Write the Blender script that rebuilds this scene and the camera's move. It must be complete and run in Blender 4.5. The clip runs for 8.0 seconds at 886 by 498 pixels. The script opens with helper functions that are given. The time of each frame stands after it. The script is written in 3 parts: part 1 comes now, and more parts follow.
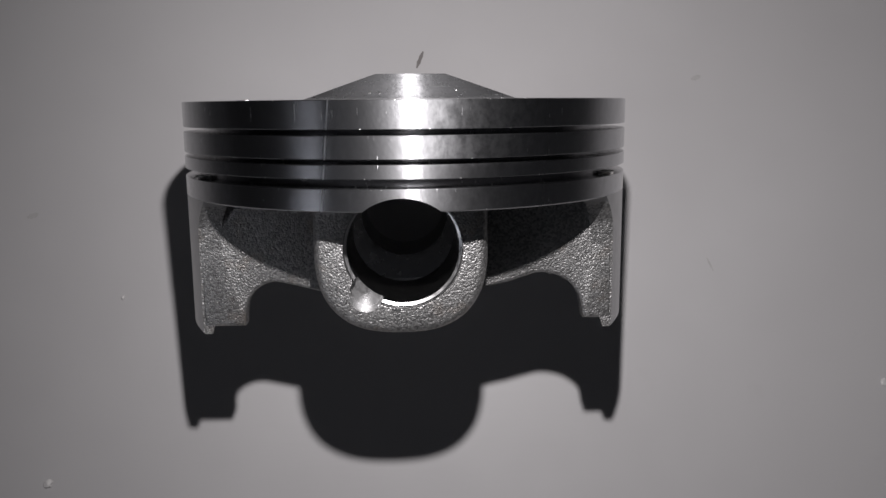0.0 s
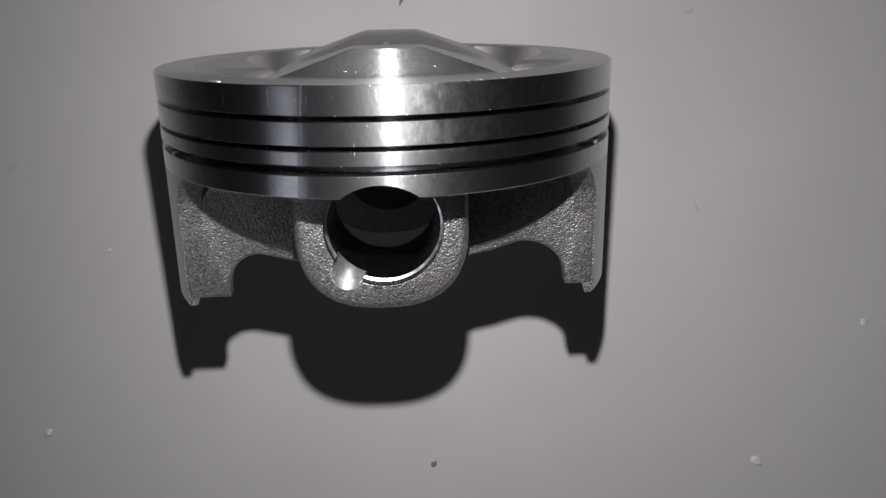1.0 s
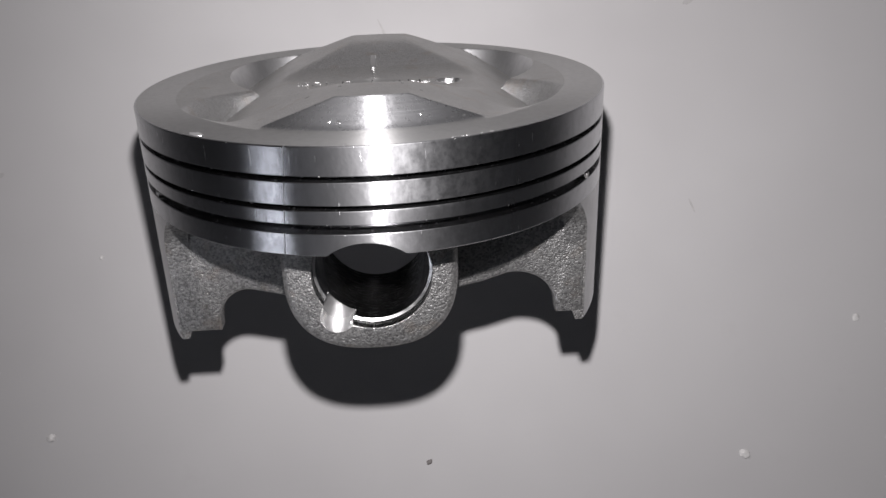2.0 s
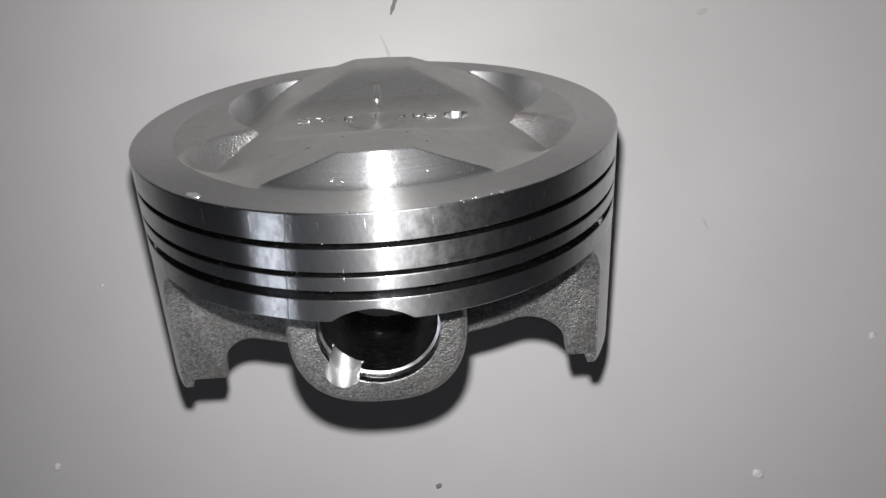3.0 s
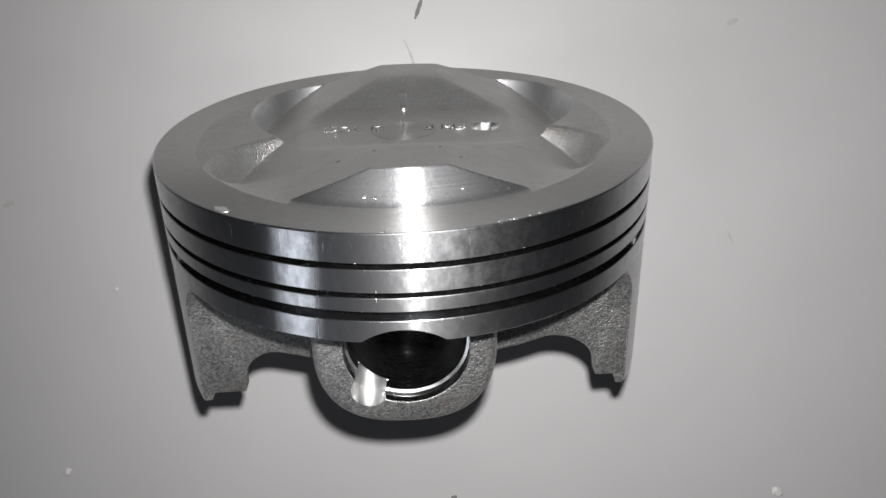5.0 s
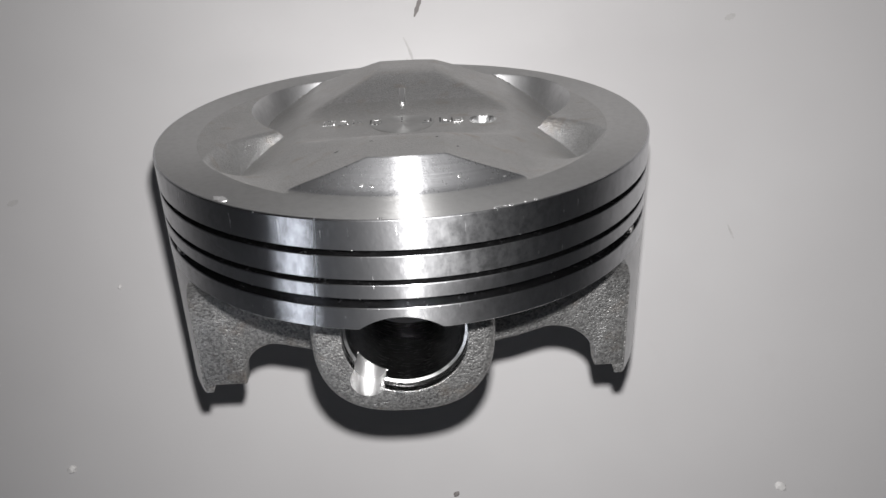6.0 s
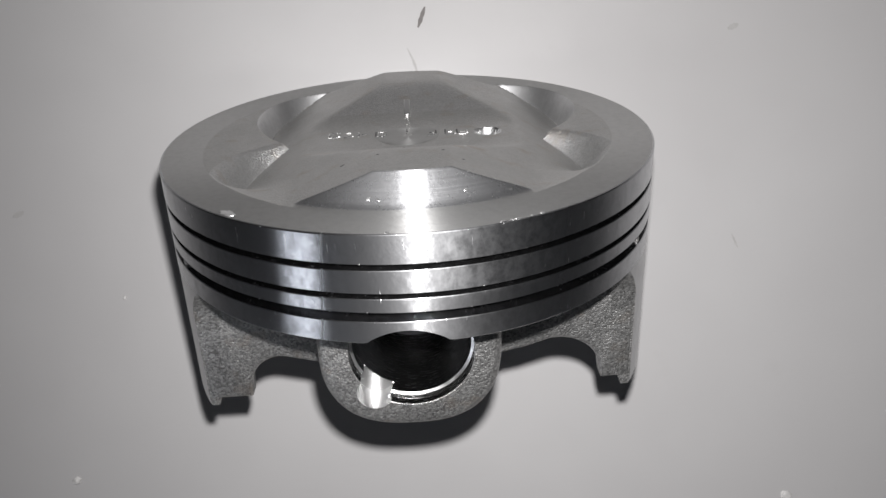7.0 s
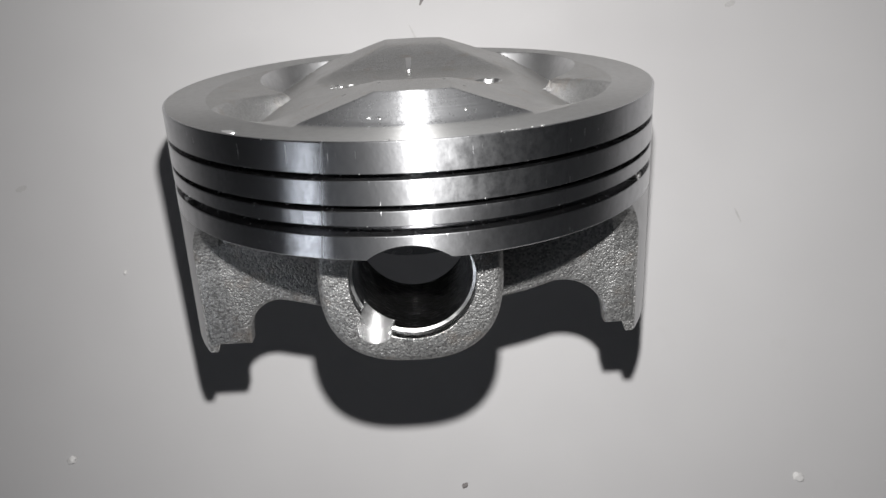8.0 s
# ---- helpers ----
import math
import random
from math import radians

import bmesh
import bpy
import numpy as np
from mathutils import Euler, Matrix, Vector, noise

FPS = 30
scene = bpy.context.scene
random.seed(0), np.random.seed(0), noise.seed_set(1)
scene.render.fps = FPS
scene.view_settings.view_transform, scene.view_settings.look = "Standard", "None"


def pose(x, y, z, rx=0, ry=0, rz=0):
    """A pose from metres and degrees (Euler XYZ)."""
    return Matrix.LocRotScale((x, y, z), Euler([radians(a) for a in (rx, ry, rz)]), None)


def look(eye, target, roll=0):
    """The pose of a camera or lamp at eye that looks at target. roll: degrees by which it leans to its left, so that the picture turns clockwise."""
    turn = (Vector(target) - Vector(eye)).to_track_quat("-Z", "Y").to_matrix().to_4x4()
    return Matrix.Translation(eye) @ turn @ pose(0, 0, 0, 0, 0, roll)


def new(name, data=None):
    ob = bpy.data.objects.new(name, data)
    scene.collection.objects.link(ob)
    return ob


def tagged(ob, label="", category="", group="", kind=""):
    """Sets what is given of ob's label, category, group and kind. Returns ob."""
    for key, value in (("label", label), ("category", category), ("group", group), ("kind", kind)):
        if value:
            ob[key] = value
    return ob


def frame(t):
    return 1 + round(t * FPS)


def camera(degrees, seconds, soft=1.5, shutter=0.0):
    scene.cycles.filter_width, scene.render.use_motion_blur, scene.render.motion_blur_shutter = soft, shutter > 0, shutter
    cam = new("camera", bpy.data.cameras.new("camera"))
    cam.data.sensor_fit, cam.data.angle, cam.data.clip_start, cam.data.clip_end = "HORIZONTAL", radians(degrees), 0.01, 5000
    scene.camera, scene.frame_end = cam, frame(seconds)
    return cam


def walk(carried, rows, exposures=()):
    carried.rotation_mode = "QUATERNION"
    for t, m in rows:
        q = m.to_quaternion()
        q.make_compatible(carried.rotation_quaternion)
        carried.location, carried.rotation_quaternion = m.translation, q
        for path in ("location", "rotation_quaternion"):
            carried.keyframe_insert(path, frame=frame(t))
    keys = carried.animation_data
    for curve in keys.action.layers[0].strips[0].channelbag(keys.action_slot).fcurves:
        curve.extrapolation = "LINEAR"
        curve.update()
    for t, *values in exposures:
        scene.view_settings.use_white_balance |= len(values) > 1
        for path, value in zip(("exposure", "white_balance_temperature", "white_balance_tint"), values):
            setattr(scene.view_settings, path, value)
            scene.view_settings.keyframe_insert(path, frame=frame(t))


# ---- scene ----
cam = camera(57.47, 8.0, soft=1.5)

# The piston's own axes: x to the right, y along the pin bore, z out of the crown; millimetres.
# It lies on its side on the table, tipped on the ring belt and the far pin boss.
UP = Vector((0.01439, -0.92612, 0.37696)).normalized()          # the table's normal, in the piston's axes
RIGHT = (Vector((1, 0, 0)) - UP * UP.x).normalized()
AWAY = UP.cross(RIGHT)
REST = 42.63                           # how far the crown's centre lies over the table
LAID = Matrix.Translation((0, 0, REST / 1000)) @ Matrix((RIGHT, AWAY, UP)).to_4x4()

# seconds; x, y, z in the piston's millimetres; yaw, pitch, roll in degrees
ROWS = [
    (0.0, 0.57, -153.59, -0.87, -2.27, -10.12, -0.52),
    (0.5, 1.61, -155.22, 8.30, -2.00, -13.54, -0.99),
    (1.0, 3.29, -149.96, 12.59, -2.42, -18.12, -1.13),
    (1.2, 5.23, -146.74, 17.93, -1.83, -19.84, -1.58),
    (1.5, 4.51, -147.82, 27.83, -1.85, -21.20, -2.07),
    (1.7, 5.49, -145.74, 28.76, -2.22, -22.37, -1.76),
    (3.0, 6.32, -132.95, 40.60, -1.68, -26.44, -2.66),
    (3.5, 6.86, -125.59, 43.40, -1.04, -28.03, -2.66),
    (4.0, 6.88, -121.48, 44.57, -1.11, -28.41, -2.40),
    (4.5, 5.33, -121.80, 45.16, -1.16, -28.58, -2.21),
    (4.7, 1.99, -124.90, 43.83, -1.73, -27.80, -1.40),
    (5.8, 2.18, -130.83, 41.67, -1.24, -26.44, -2.30),
    (6.0, 3.19, -130.43, 40.52, -1.17, -26.34, -2.18),
    (6.2, 4.09, -130.32, 39.65, -1.15, -26.04, -1.92),
    (6.5, 5.22, -130.38, 40.67, -1.70, -26.16, -1.56),
    (6.8, 4.26, -130.29, 40.79, -0.93, -25.76, -2.20),
    (7.0, 2.51, -130.12, 41.69, -1.10, -26.00, -2.40),
    (7.3, 2.29, -132.20, 39.66, -1.11, -24.99, -2.29),
    (7.5, 1.49, -132.44, 34.24, -1.22, -23.86, -2.30),
    (8.0, 1.95, -137.06, 24.35, -1.00, -21.84, -2.61),
]
walk(cam, [(t, LAID @ pose(x / 1000, y / 1000, z / 1000, 90 + pitch, 0, yaw) @ pose(0, 0, 0, 0, 0, roll))
           for t, x, y, z, yaw, pitch, roll in ROWS],
     exposures=[(0.0, -0.60, 6500, 14), (0.5, -0.60, 6500, 14), (1.0, -0.54, 6500, 14), (1.25, -0.45, 6500, 14), (1.5, -0.22, 6500, 15), (3.0, -0.01, 6500, 10), (3.5, 0.02, 6500, 10),
                (4.0, -0.02, 6500, 10), (4.7, -0.02, 6500, 9), (6.0, 0.12, 6500, 10), (7.0, 0.06, 6500, 10), (8.0, 0.2, 6500, 9)])


# ---- light ----
def lamp(name, kind, m, energy, colour):
    data = bpy.data.lights.new(name, kind)
    data.energy, data.color = energy, colour
    ob = new(name, data)
    ob.matrix_world = m
    return ob


world = bpy.data.worlds.new("world")
world.use_nodes = True
world.node_tree.nodes["Background"].inputs[0].default_value = (0.75, 0.85, 1.0, 1)
world.node_tree.nodes["Background"].inputs[1].default_value = 0.06
scene.world = world

FLASH = LAID @ Vector((0.0054, -0.1226, 0.0510))
flash = lamp("phone_flash", "SPOT", look(FLASH, LAID @ Vector((0.068, 0.035, -0.035))), 1.43, (1.0, 0.985, 0.98))
flash.data.spot_size, flash.data.spot_blend = radians(160), 1.0
flash.data.shadow_soft_size = 0.0023
window_light = lamp("window_light", "AREA", look((-1.37, -1.27, 0.78), (0, -1.27, 0.78)), 3.2, (0.87, 0.91, 1.0))
window_light.data.shape, window_light.data.size, window_light.data.size_y = "RECTANGLE", 0.70, 0.66


# ---- materials ----
class Nodes:
    """A node material that is being wired up."""

    def __init__(self, name):
        self.material = bpy.data.materials.new(name)
        self.material.use_nodes = True
        self.tree = self.material.node_tree
        self.shader = self.tree.nodes["Principled BSDF"]

    def node(self, kind, **inputs):
        n = self.tree.nodes.new(kind)
        for key, value in inputs.items():
            self.put(n, key.replace("_", " "), value)
        return n

    def put(self, n, key, value):
        if isinstance(value, bpy.types.NodeSocket):
            self.tree.links.new(value, n.inputs[key])
        else:
            n.inputs[key].default_value = value

    def coords(self, scale=(1, 1, 1)):
        c = self.node("ShaderNodeTexCoord")
        m = self.node("ShaderNodeMapping", Vector=c.outputs["Object"], Scale=scale)
        return m.outputs[0]

    def noise(self, vector, scale, detail=3.0, rough=0.55):
        return self.node("ShaderNodeTexNoise", Vector=vector, Scale=scale, Detail=detail, Roughness=rough).outputs[0]

    def span(self, value, a, b, lo, hi):
        n = self.node("ShaderNodeMapRange", Value=value, From_Min=a, From_Max=b, To_Min=lo, To_Max=hi)
        return n.outputs[0]

    def maths(self, how, a, b=0.0):
        n = self.tree.nodes.new("ShaderNodeMath")
        n.operation = how
        for i, v in enumerate((a, b)):
            if isinstance(v, bpy.types.NodeSocket):
                self.tree.links.new(v, n.inputs[i])
            else:
                n.inputs[i].default_value = v
        return n.outputs[0]

    def blend(self, fac, a, b):
        n = self.tree.nodes.new("ShaderNodeMix")
        n.data_type = "RGBA"
        for i, v in ((0, fac), (6, a), (7, b)):
            if isinstance(v, bpy.types.NodeSocket):
                self.tree.links.new(v, n.inputs[i])
            else:
                n.inputs[i].default_value = v
        return n.outputs[2]

    def bump(self, height, strength, distance, under=None):
        n = self.node("ShaderNodeBump", Height=height, Strength=strength, Distance=distance)
        if under:
            self.tree.links.new(under, n.inputs["Normal"])
        return n.outputs[0]

    def polar(self):
        """Angle round the piston's axis, radius and height."""
        c = self.node("ShaderNodeTexCoord")
        s = self.node("ShaderNodeSeparateXYZ", Vector=c.outputs["Object"])
        x, y, z = s.outputs
        r = self.maths("SQRT", self.maths("ADD", self.maths("MULTIPLY", x, x), self.maths("MULTIPLY", y, y)))
        return self.maths("ARCTAN2", y, x), r, z

    def vector(self, x, y, z):
        n = self.tree.nodes.new("ShaderNodeCombineXYZ")
        for i, v in enumerate((x, y, z)):
            if isinstance(v, bpy.types.NodeSocket):
                self.tree.links.new(v, n.inputs[i])
            else:
                n.inputs[i].default_value = v
        return n.outputs[0]

    def done(self, **inputs):
        for key, value in inputs.items():
            self.put(self.shader, key.replace("_", " "), value)
        return self.material


def turned_aluminium(name, rough_low, rough_high, base, across, brushed=1.0, cloud=0.97, dull=0.30, pitch=9000.0, groove=0.10, worn=1.0, wide=0.43, deep=0.00005):
    """Lathe-turned aluminium: fine rings, blotchy oxide and a few scratches across. across: z rings or r rings."""
    m = Nodes(name)
    angle, r, z = m.polar()
    axis = z if across == "z" else r
    # the tool ran round the piston's axis
    place = m.node("ShaderNodeSeparateXYZ", Vector=m.node("ShaderNodeTexCoord").outputs["Object"])
    along = m.tree.nodes.new("ShaderNodeVectorTransform")
    along.vector_type, along.convert_from, along.convert_to = "VECTOR", "OBJECT", "WORLD"
    m.put(along, 0, m.vector(m.maths("MULTIPLY", place.outputs[1], -1.0), place.outputs[0], 0.0))
    rings = m.noise(m.vector(m.maths("MULTIPLY", angle, 0.6), m.maths("MULTIPLY", axis, pitch), 0.0), 1.0, 2.0)
    blotch = m.noise(m.coords((1, 1, 0.6)), 850.0, 5.0, 0.7)
    grain = m.noise(m.coords(), 1500.0, 2.0)
    scratch = m.noise(m.vector(m.maths("MULTIPLY", angle, 120.0), m.maths("MULTIPLY", axis, 300.0), 3.0), 1.0, 2.0)
    scratch = m.span(scratch, 0.70, 0.78, 0.0, worn)
    stain = m.span(blotch, 0.42, 0.66, 0.0, 1.0)
    rough = m.maths("ADD", m.span(stain, 0.0, 1.0, rough_low, rough_high), m.maths("MULTIPLY", scratch, 0.15))
    colour = m.blend(stain, base, tuple(c * cloud for c in base[:3]) + (1,))
    colour = m.blend(m.maths("MULTIPLY", scratch, 0.6), colour, (0.82, 0.82, 0.82, 1))
    if worn == 1.0:
        # one long tool mark down the lands
        mark = m.maths("SUBTRACT", angle, m.maths("ADD", m.maths("MULTIPLY", z, 2.42), -1.8443))
        mark = m.span(m.maths("ABSOLUTE", mark), 0.0015, 0.004, 1.0, 0.0)
        colour = m.blend(m.maths("MULTIPLY", mark, 0.8), colour, (0.9, 0.9, 0.92, 1))
        rough = m.maths("ADD", rough, m.maths("MULTIPLY", mark, 0.25))
    n = m.bump(rings, groove, deep)
    n = m.bump(grain, 0.12, 0.00008, n)
    n = m.bump(scratch, 0.2, 0.00006, n)
    m.done(Base_Color=colour, Metallic=1.0, Roughness=rough, Normal=n, Anisotropic=brushed, Anisotropic_Rotation=0.25, Tangent=along.outputs[0])
    # the oxide film between the tool rings scatters more widely
    film = m.node("ShaderNodeBsdfPrincipled", Base_Color=colour, Metallic=1.0, Roughness=wide, Normal=n,
                  Anisotropic=(0.75 if wide < 0.5 else 0.35) * brushed, Anisotropic_Rotation=0.25, Tangent=along.outputs[0])
    both = m.tree.nodes.new("ShaderNodeMixShader")
    m.tree.links.new(m.shader.outputs[0], both.inputs[1])
    m.tree.links.new(film.outputs[0], both.inputs[2])
    if worn == 1.0:
        # a rubbed, matt patch on the two upper lands
        rub = m.maths("MULTIPLY", m.span(angle, -1.52, -1.44, 0.0, 1.0), m.span(angle, -1.22, -1.02, 1.0, 0.0))
        rub = m.maths("MULTIPLY", rub, m.span(z, -0.0098, -0.0085, 0.25, 1.0))
        rub = m.maths("MULTIPLY", rub, m.span(m.noise(m.coords((1, 1, 0.8)), 620.0, 4.0, 0.65), 0.36, 0.62, 0.15, 1.0))
        m.put(both, 0, m.maths("ADD", m.maths("MULTIPLY", rub, 0.42), dull))
    else:
        m.put(both, 0, dull)
    m.tree.links.new(both.outputs[0], m.tree.nodes["Material Output"].inputs["Surface"])
    return m.material


def cast_aluminium(name, base, relief, rough, fine, depth=0.62, deep=0.00015):
    """Shot-blasted casting: dense grain that glints, and slow tone changes."""
    m = Nodes(name)
    cells = m.tree.nodes.new("ShaderNodeTexVoronoi")
    m.put(cells, "Vector", m.coords())
    m.put(cells, "Scale", fine)
    bumps = m.noise(m.coords(), fine * 0.85, 3.0, 0.65)
    grain = m.maths("ADD", m.maths("MULTIPLY", bumps, 0.9), m.maths("MULTIPLY", cells.outputs["Distance"], -0.5))
    tone = m.node("ShaderNodeSeparateColor", Color=cells.outputs["Color"]).outputs[0]
    slow = m.noise(m.coords(), 120.0, 4.0)
    pits = m.span(m.maths("ADD", m.maths("MULTIPLY", tone, 0.6), m.maths("MULTIPLY", bumps, 0.6)), 0.25, 0.85, 0.0, 1.0)
    colour = m.blend(pits, tuple(c * depth for c in base[:3]) + (1,), base)
    colour = m.blend(m.span(slow, 0.35, 0.7, 0.0, 0.35), colour, tuple(c * 0.75 for c in base[:3]) + (1,))
    stains = m.span(m.noise(m.coords((1, 1.6, 1)), 210.0, 4.0, 0.6), 0.57, 0.72, 0.0, 0.6)
    colour = m.blend(stains, colour, (base[0] * 0.76, base[1] * 0.66, base[2] * 0.58, 1))
    n = m.bump(grain, relief, deep)
    return m.done(Base_Color=colour, Metallic=0.9, Roughness=m.span(slow, 0.3, 0.7, rough - 0.05, rough + 0.06), Normal=n)


BELT = turned_aluminium("turned_aluminium", 0.185, 0.27, (0.62, 0.625, 0.64, 1), "z", cloud=0.87, dull=0.25)
FLANK = turned_aluminium("turned_dome", 0.27, 0.36, (0.60, 0.605, 0.62, 1), "z", 1.0, 0.92, 0.30, 2600.0, 0.7, 0.0, 0.56, 0.00006)
BAND = turned_aluminium("faced_aluminium", 0.34, 0.40, (0.54, 0.54, 0.535, 1), "r", 1.0, 0.93, 0.48, 5000.0, 0.10, 0.3, 0.58)
SPOT = turned_aluminium("faced_spot", 0.42, 0.50, (0.47, 0.47, 0.465, 1), "r", 0.8, 0.95, 0.75, 5000.0, 0.10, 0.0, 0.6)
SKIRT = turned_aluminium("turned_skirt", 0.32, 0.42, (0.58, 0.58, 0.585, 1), "z", 0.0)
# the grooves' aluminium, darkened well below the belt's so the colour carries their shade
SHADED_GROOVE = turned_aluminium("shaded_turned_groove", 0.20, 0.28, (0.30, 0.30, 0.31, 1), "z", 0.6, 0.95, 0.04, 6000.0, 0.10, 0.0)
CAST = cast_aluminium("blasted_casting", (0.60, 0.595, 0.586, 1), 1.0, 0.43, 3200.0, 0.36, 0.00014)
HOLLOW = cast_aluminium("blasted_hollow", (0.54, 0.54, 0.538, 1), 1.0, 0.38, 4000.0, 0.78, 0.00014)
BOWL = cast_aluminium("blasted_crown", (0.485, 0.482, 0.475, 1), 0.55, 0.42, 3300.0, 0.86)


def bright_metal():
    m = Nodes("bright_cut_metal")
    marks = m.noise(m.coords((1, 6, 1)), 900.0, 3.0)
    return m.done(Base_Color=(0.85, 0.85, 0.85, 1), Metallic=1.0, Roughness=m.span(marks, 0.3, 0.7, 0.26, 0.45),
                  Normal=m.bump(marks, 0.15, 0.0001))


def struck_metal():
    """Bruised metal of punched characters: tiny facets, with glints and dark sides painted into the colour."""
    m = Nodes("struck_metal")
    facets = m.tree.nodes.new("ShaderNodeTexVoronoi")
    m.put(facets, "Vector", m.coords())
    m.put(facets, "Scale", 2600.0)
    tone = m.node("ShaderNodeSeparateColor", Color=facets.outputs["Color"]).outputs[0]
    return m.done(Base_Color=m.blend(m.span(tone, 0.3, 0.6, 0.0, 1.0), (0.12, 0.12, 0.12, 1), (0.9, 0.9, 0.9, 1)), Metallic=1.0, Roughness=0.42,
                  Normal=m.bump(facets.outputs["Distance"], 1.0, 0.0002))


def bored_metal():
    m = Nodes("honed_bore")
    marks = m.noise(m.coords((1, 12, 1)), 500.0, 3.0)
    return m.done(Base_Color=(0.46, 0.46, 0.46, 1), Metallic=1.0, Roughness=m.span(marks, 0.3, 0.7, 0.16, 0.3),
                  Normal=m.bump(marks, 0.08, 0.0001))


def table_paint():
    m = Nodes("grey_table_laminate")
    slow = m.noise(m.coords(), 9.0, 4.0)
    fine = m.noise(m.coords(), 700.0, 2.0)
    brush = m.noise(m.coords((60, 900, 1)), 1.0, 3.0)
    swirl = m.noise(m.coords(), 70.0, 5.0, 0.65)
    colour = m.blend(m.span(slow, 0.3, 0.7, 0.0, 1.0), (0.475, 0.466, 0.468, 1), (0.525, 0.518, 0.518, 1))
    colour = m.blend(m.span(swirl, 0.62, 0.78, 0.0, 0.18), colour, (0.40, 0.385, 0.38, 1))
    n = m.bump(fine, 0.10, 0.0001)
    n = m.bump(brush, 0.06, 0.0002, n)
    return m.done(Base_Color=colour, Roughness=m.span(swirl, 0.3, 0.7, 0.36, 0.46), Normal=n, Specular_IOR_Level=0.5)


def plain(name, colour, rough, grain=40.0, metal=0.0):
    m = Nodes(name)
    tone = m.noise(m.coords(), grain, 4.0)
    return m.done(Base_Color=m.blend(m.span(tone, 0.3, 0.7, 0.0, 1.0), colour, tuple(c * 0.85 for c in colour[:3]) + (1,)),
                  Roughness=rough, Metallic=metal, Normal=m.bump(tone, 0.1, 0.0005))


def milled_metal():
    m = Nodes("milled_slot_metal")
    marks = m.noise(m.coords((1, 5, 1)), 1100.0, 3.0)
    return m.done(Base_Color=(0.52, 0.52, 0.52, 1), Metallic=1.0, Roughness=m.span(marks, 0.3, 0.7, 0.32, 0.48),
                  Normal=m.bump(marks, 0.25, 0.0001))


BRIGHT, BORE, TABLE, SLOT, STRUCK = bright_metal(), bored_metal(), table_paint(), milled_metal(), struck_metal()
WALL = plain("matt_wall_paint", (0.30, 0.30, 0.30, 1), 0.9, 3.0)
FLOOR = plain("dark_floor", (0.16, 0.15, 0.14, 1), 0.6, 5.0)
STEEL = plain("table_leg_steel", (0.35, 0.35, 0.36, 1), 0.4, 20.0, 1.0)
MILLED = turned_aluminium("milled_pocket_wall", 0.40, 0.50, (0.66, 0.66, 0.665, 1), "z", 0.0, 0.9, 0.5, 3000.0, 0.2, 0.0)
CRUMB = plain("white_crumb", (0.66, 0.65, 0.64, 1), 0.5, 900.0)
SCUFF = plain("dark_scuff", (0.19, 0.175, 0.17, 1), 0.7, 900.0)
FAINT = plain("faint_scuff", (0.465, 0.455, 0.45, 1), 0.6, 900.0)
PAINT = plain("white_frame_paint", (0.75, 0.75, 0.74, 1), 0.5, 30.0)


def window_glass():
    m = Nodes("window_glass")
    return m.done(Base_Color=(1, 1, 1, 1), Roughness=0.0, Transmission_Weight=1.0, IOR=1.45)


GLASS = window_glass()
PIT = plain("dark_metal", (0.06, 0.06, 0.06, 1), 0.5, 900.0)


# ---- mesh helpers ----
def part(name, data, material, parent=None, label="", sharp=32.0):
    """Links a bmesh, or verts (in metres) and faces, as one mesh object."""
    mesh = bpy.data.meshes.new(name)
    if isinstance(data, bmesh.types.BMesh):
        bmesh.ops.recalc_face_normals(data, faces=data.faces)
        data.to_mesh(mesh)
        data.free()
    else:
        mesh.from_pydata(np.asarray(data[0]).tolist(), [], data[1])
    for one in material if isinstance(material, (list, tuple)) else [material]:
        mesh.materials.append(one)
    mesh.polygons.foreach_set("use_smooth", [True] * len(mesh.polygons))
    mesh.set_sharp_from_angle(angle=radians(sharp))
    ob = new(name, mesh)
    ob.parent = parent
    return tagged(ob, label)


def lattice(points, close_u, close_v, flip=False):
    """Verts and quads of an (u, v, 3) array of points in millimetres."""
    nu, nv = points.shape[:2]
    idx = np.arange(nu * nv).reshape(nu, nv)
    a = idx if close_u else idx[:-1]
    b = np.roll(idx, -1, 0) if close_u else idx[1:]
    a, b = (a, b) if close_v else (a[:, :-1], b[:, :-1])
    c = np.roll(idx, -1, 1) if close_v else idx[:, 1:]
    c2 = np.roll(c, -1, 0) if close_u else c[1:]
    c1 = c if close_u else c[:-1]
    quads = np.stack([a, b, c2, c1], -1).reshape(-1, 4)
    if flip:
        quads = quads[:, ::-1]
    return points.reshape(-1, 3) / 1000.0, quads.tolist()


def split(verts, quads, kinds, pieces, parent):
    """Links one run of faces as several meshes: the first piece under parent, the others under the first. pieces: kind, name, material, label."""
    first = None
    quads, kinds = np.asarray(quads), np.asarray(kinds)
    for kind, name, material, label, sharp in pieces:
        chosen = quads[kinds == kind]
        used, index = np.unique(chosen, return_inverse=True)
        ob = part(name, (np.asarray(verts)[used], index.reshape(chosen.shape).tolist()), material, first or parent, label, sharp)
        first = first or ob
    return first


def box(name, lo, hi, material, parent=None, label="", bevel=0.0):
    bm = bmesh.new()
    bmesh.ops.create_cube(bm, size=1.0)
    for v in bm.verts:
        v.co = Vector([lo[i] + (v.co[i] + 0.5) * (hi[i] - lo[i]) for i in range(3)])
    if bevel:
        bmesh.ops.bevel(bm, geom=bm.edges[:], offset=bevel, segments=3, affect="EDGES", profile=0.5)
    return part(name, bm, material, parent, label)


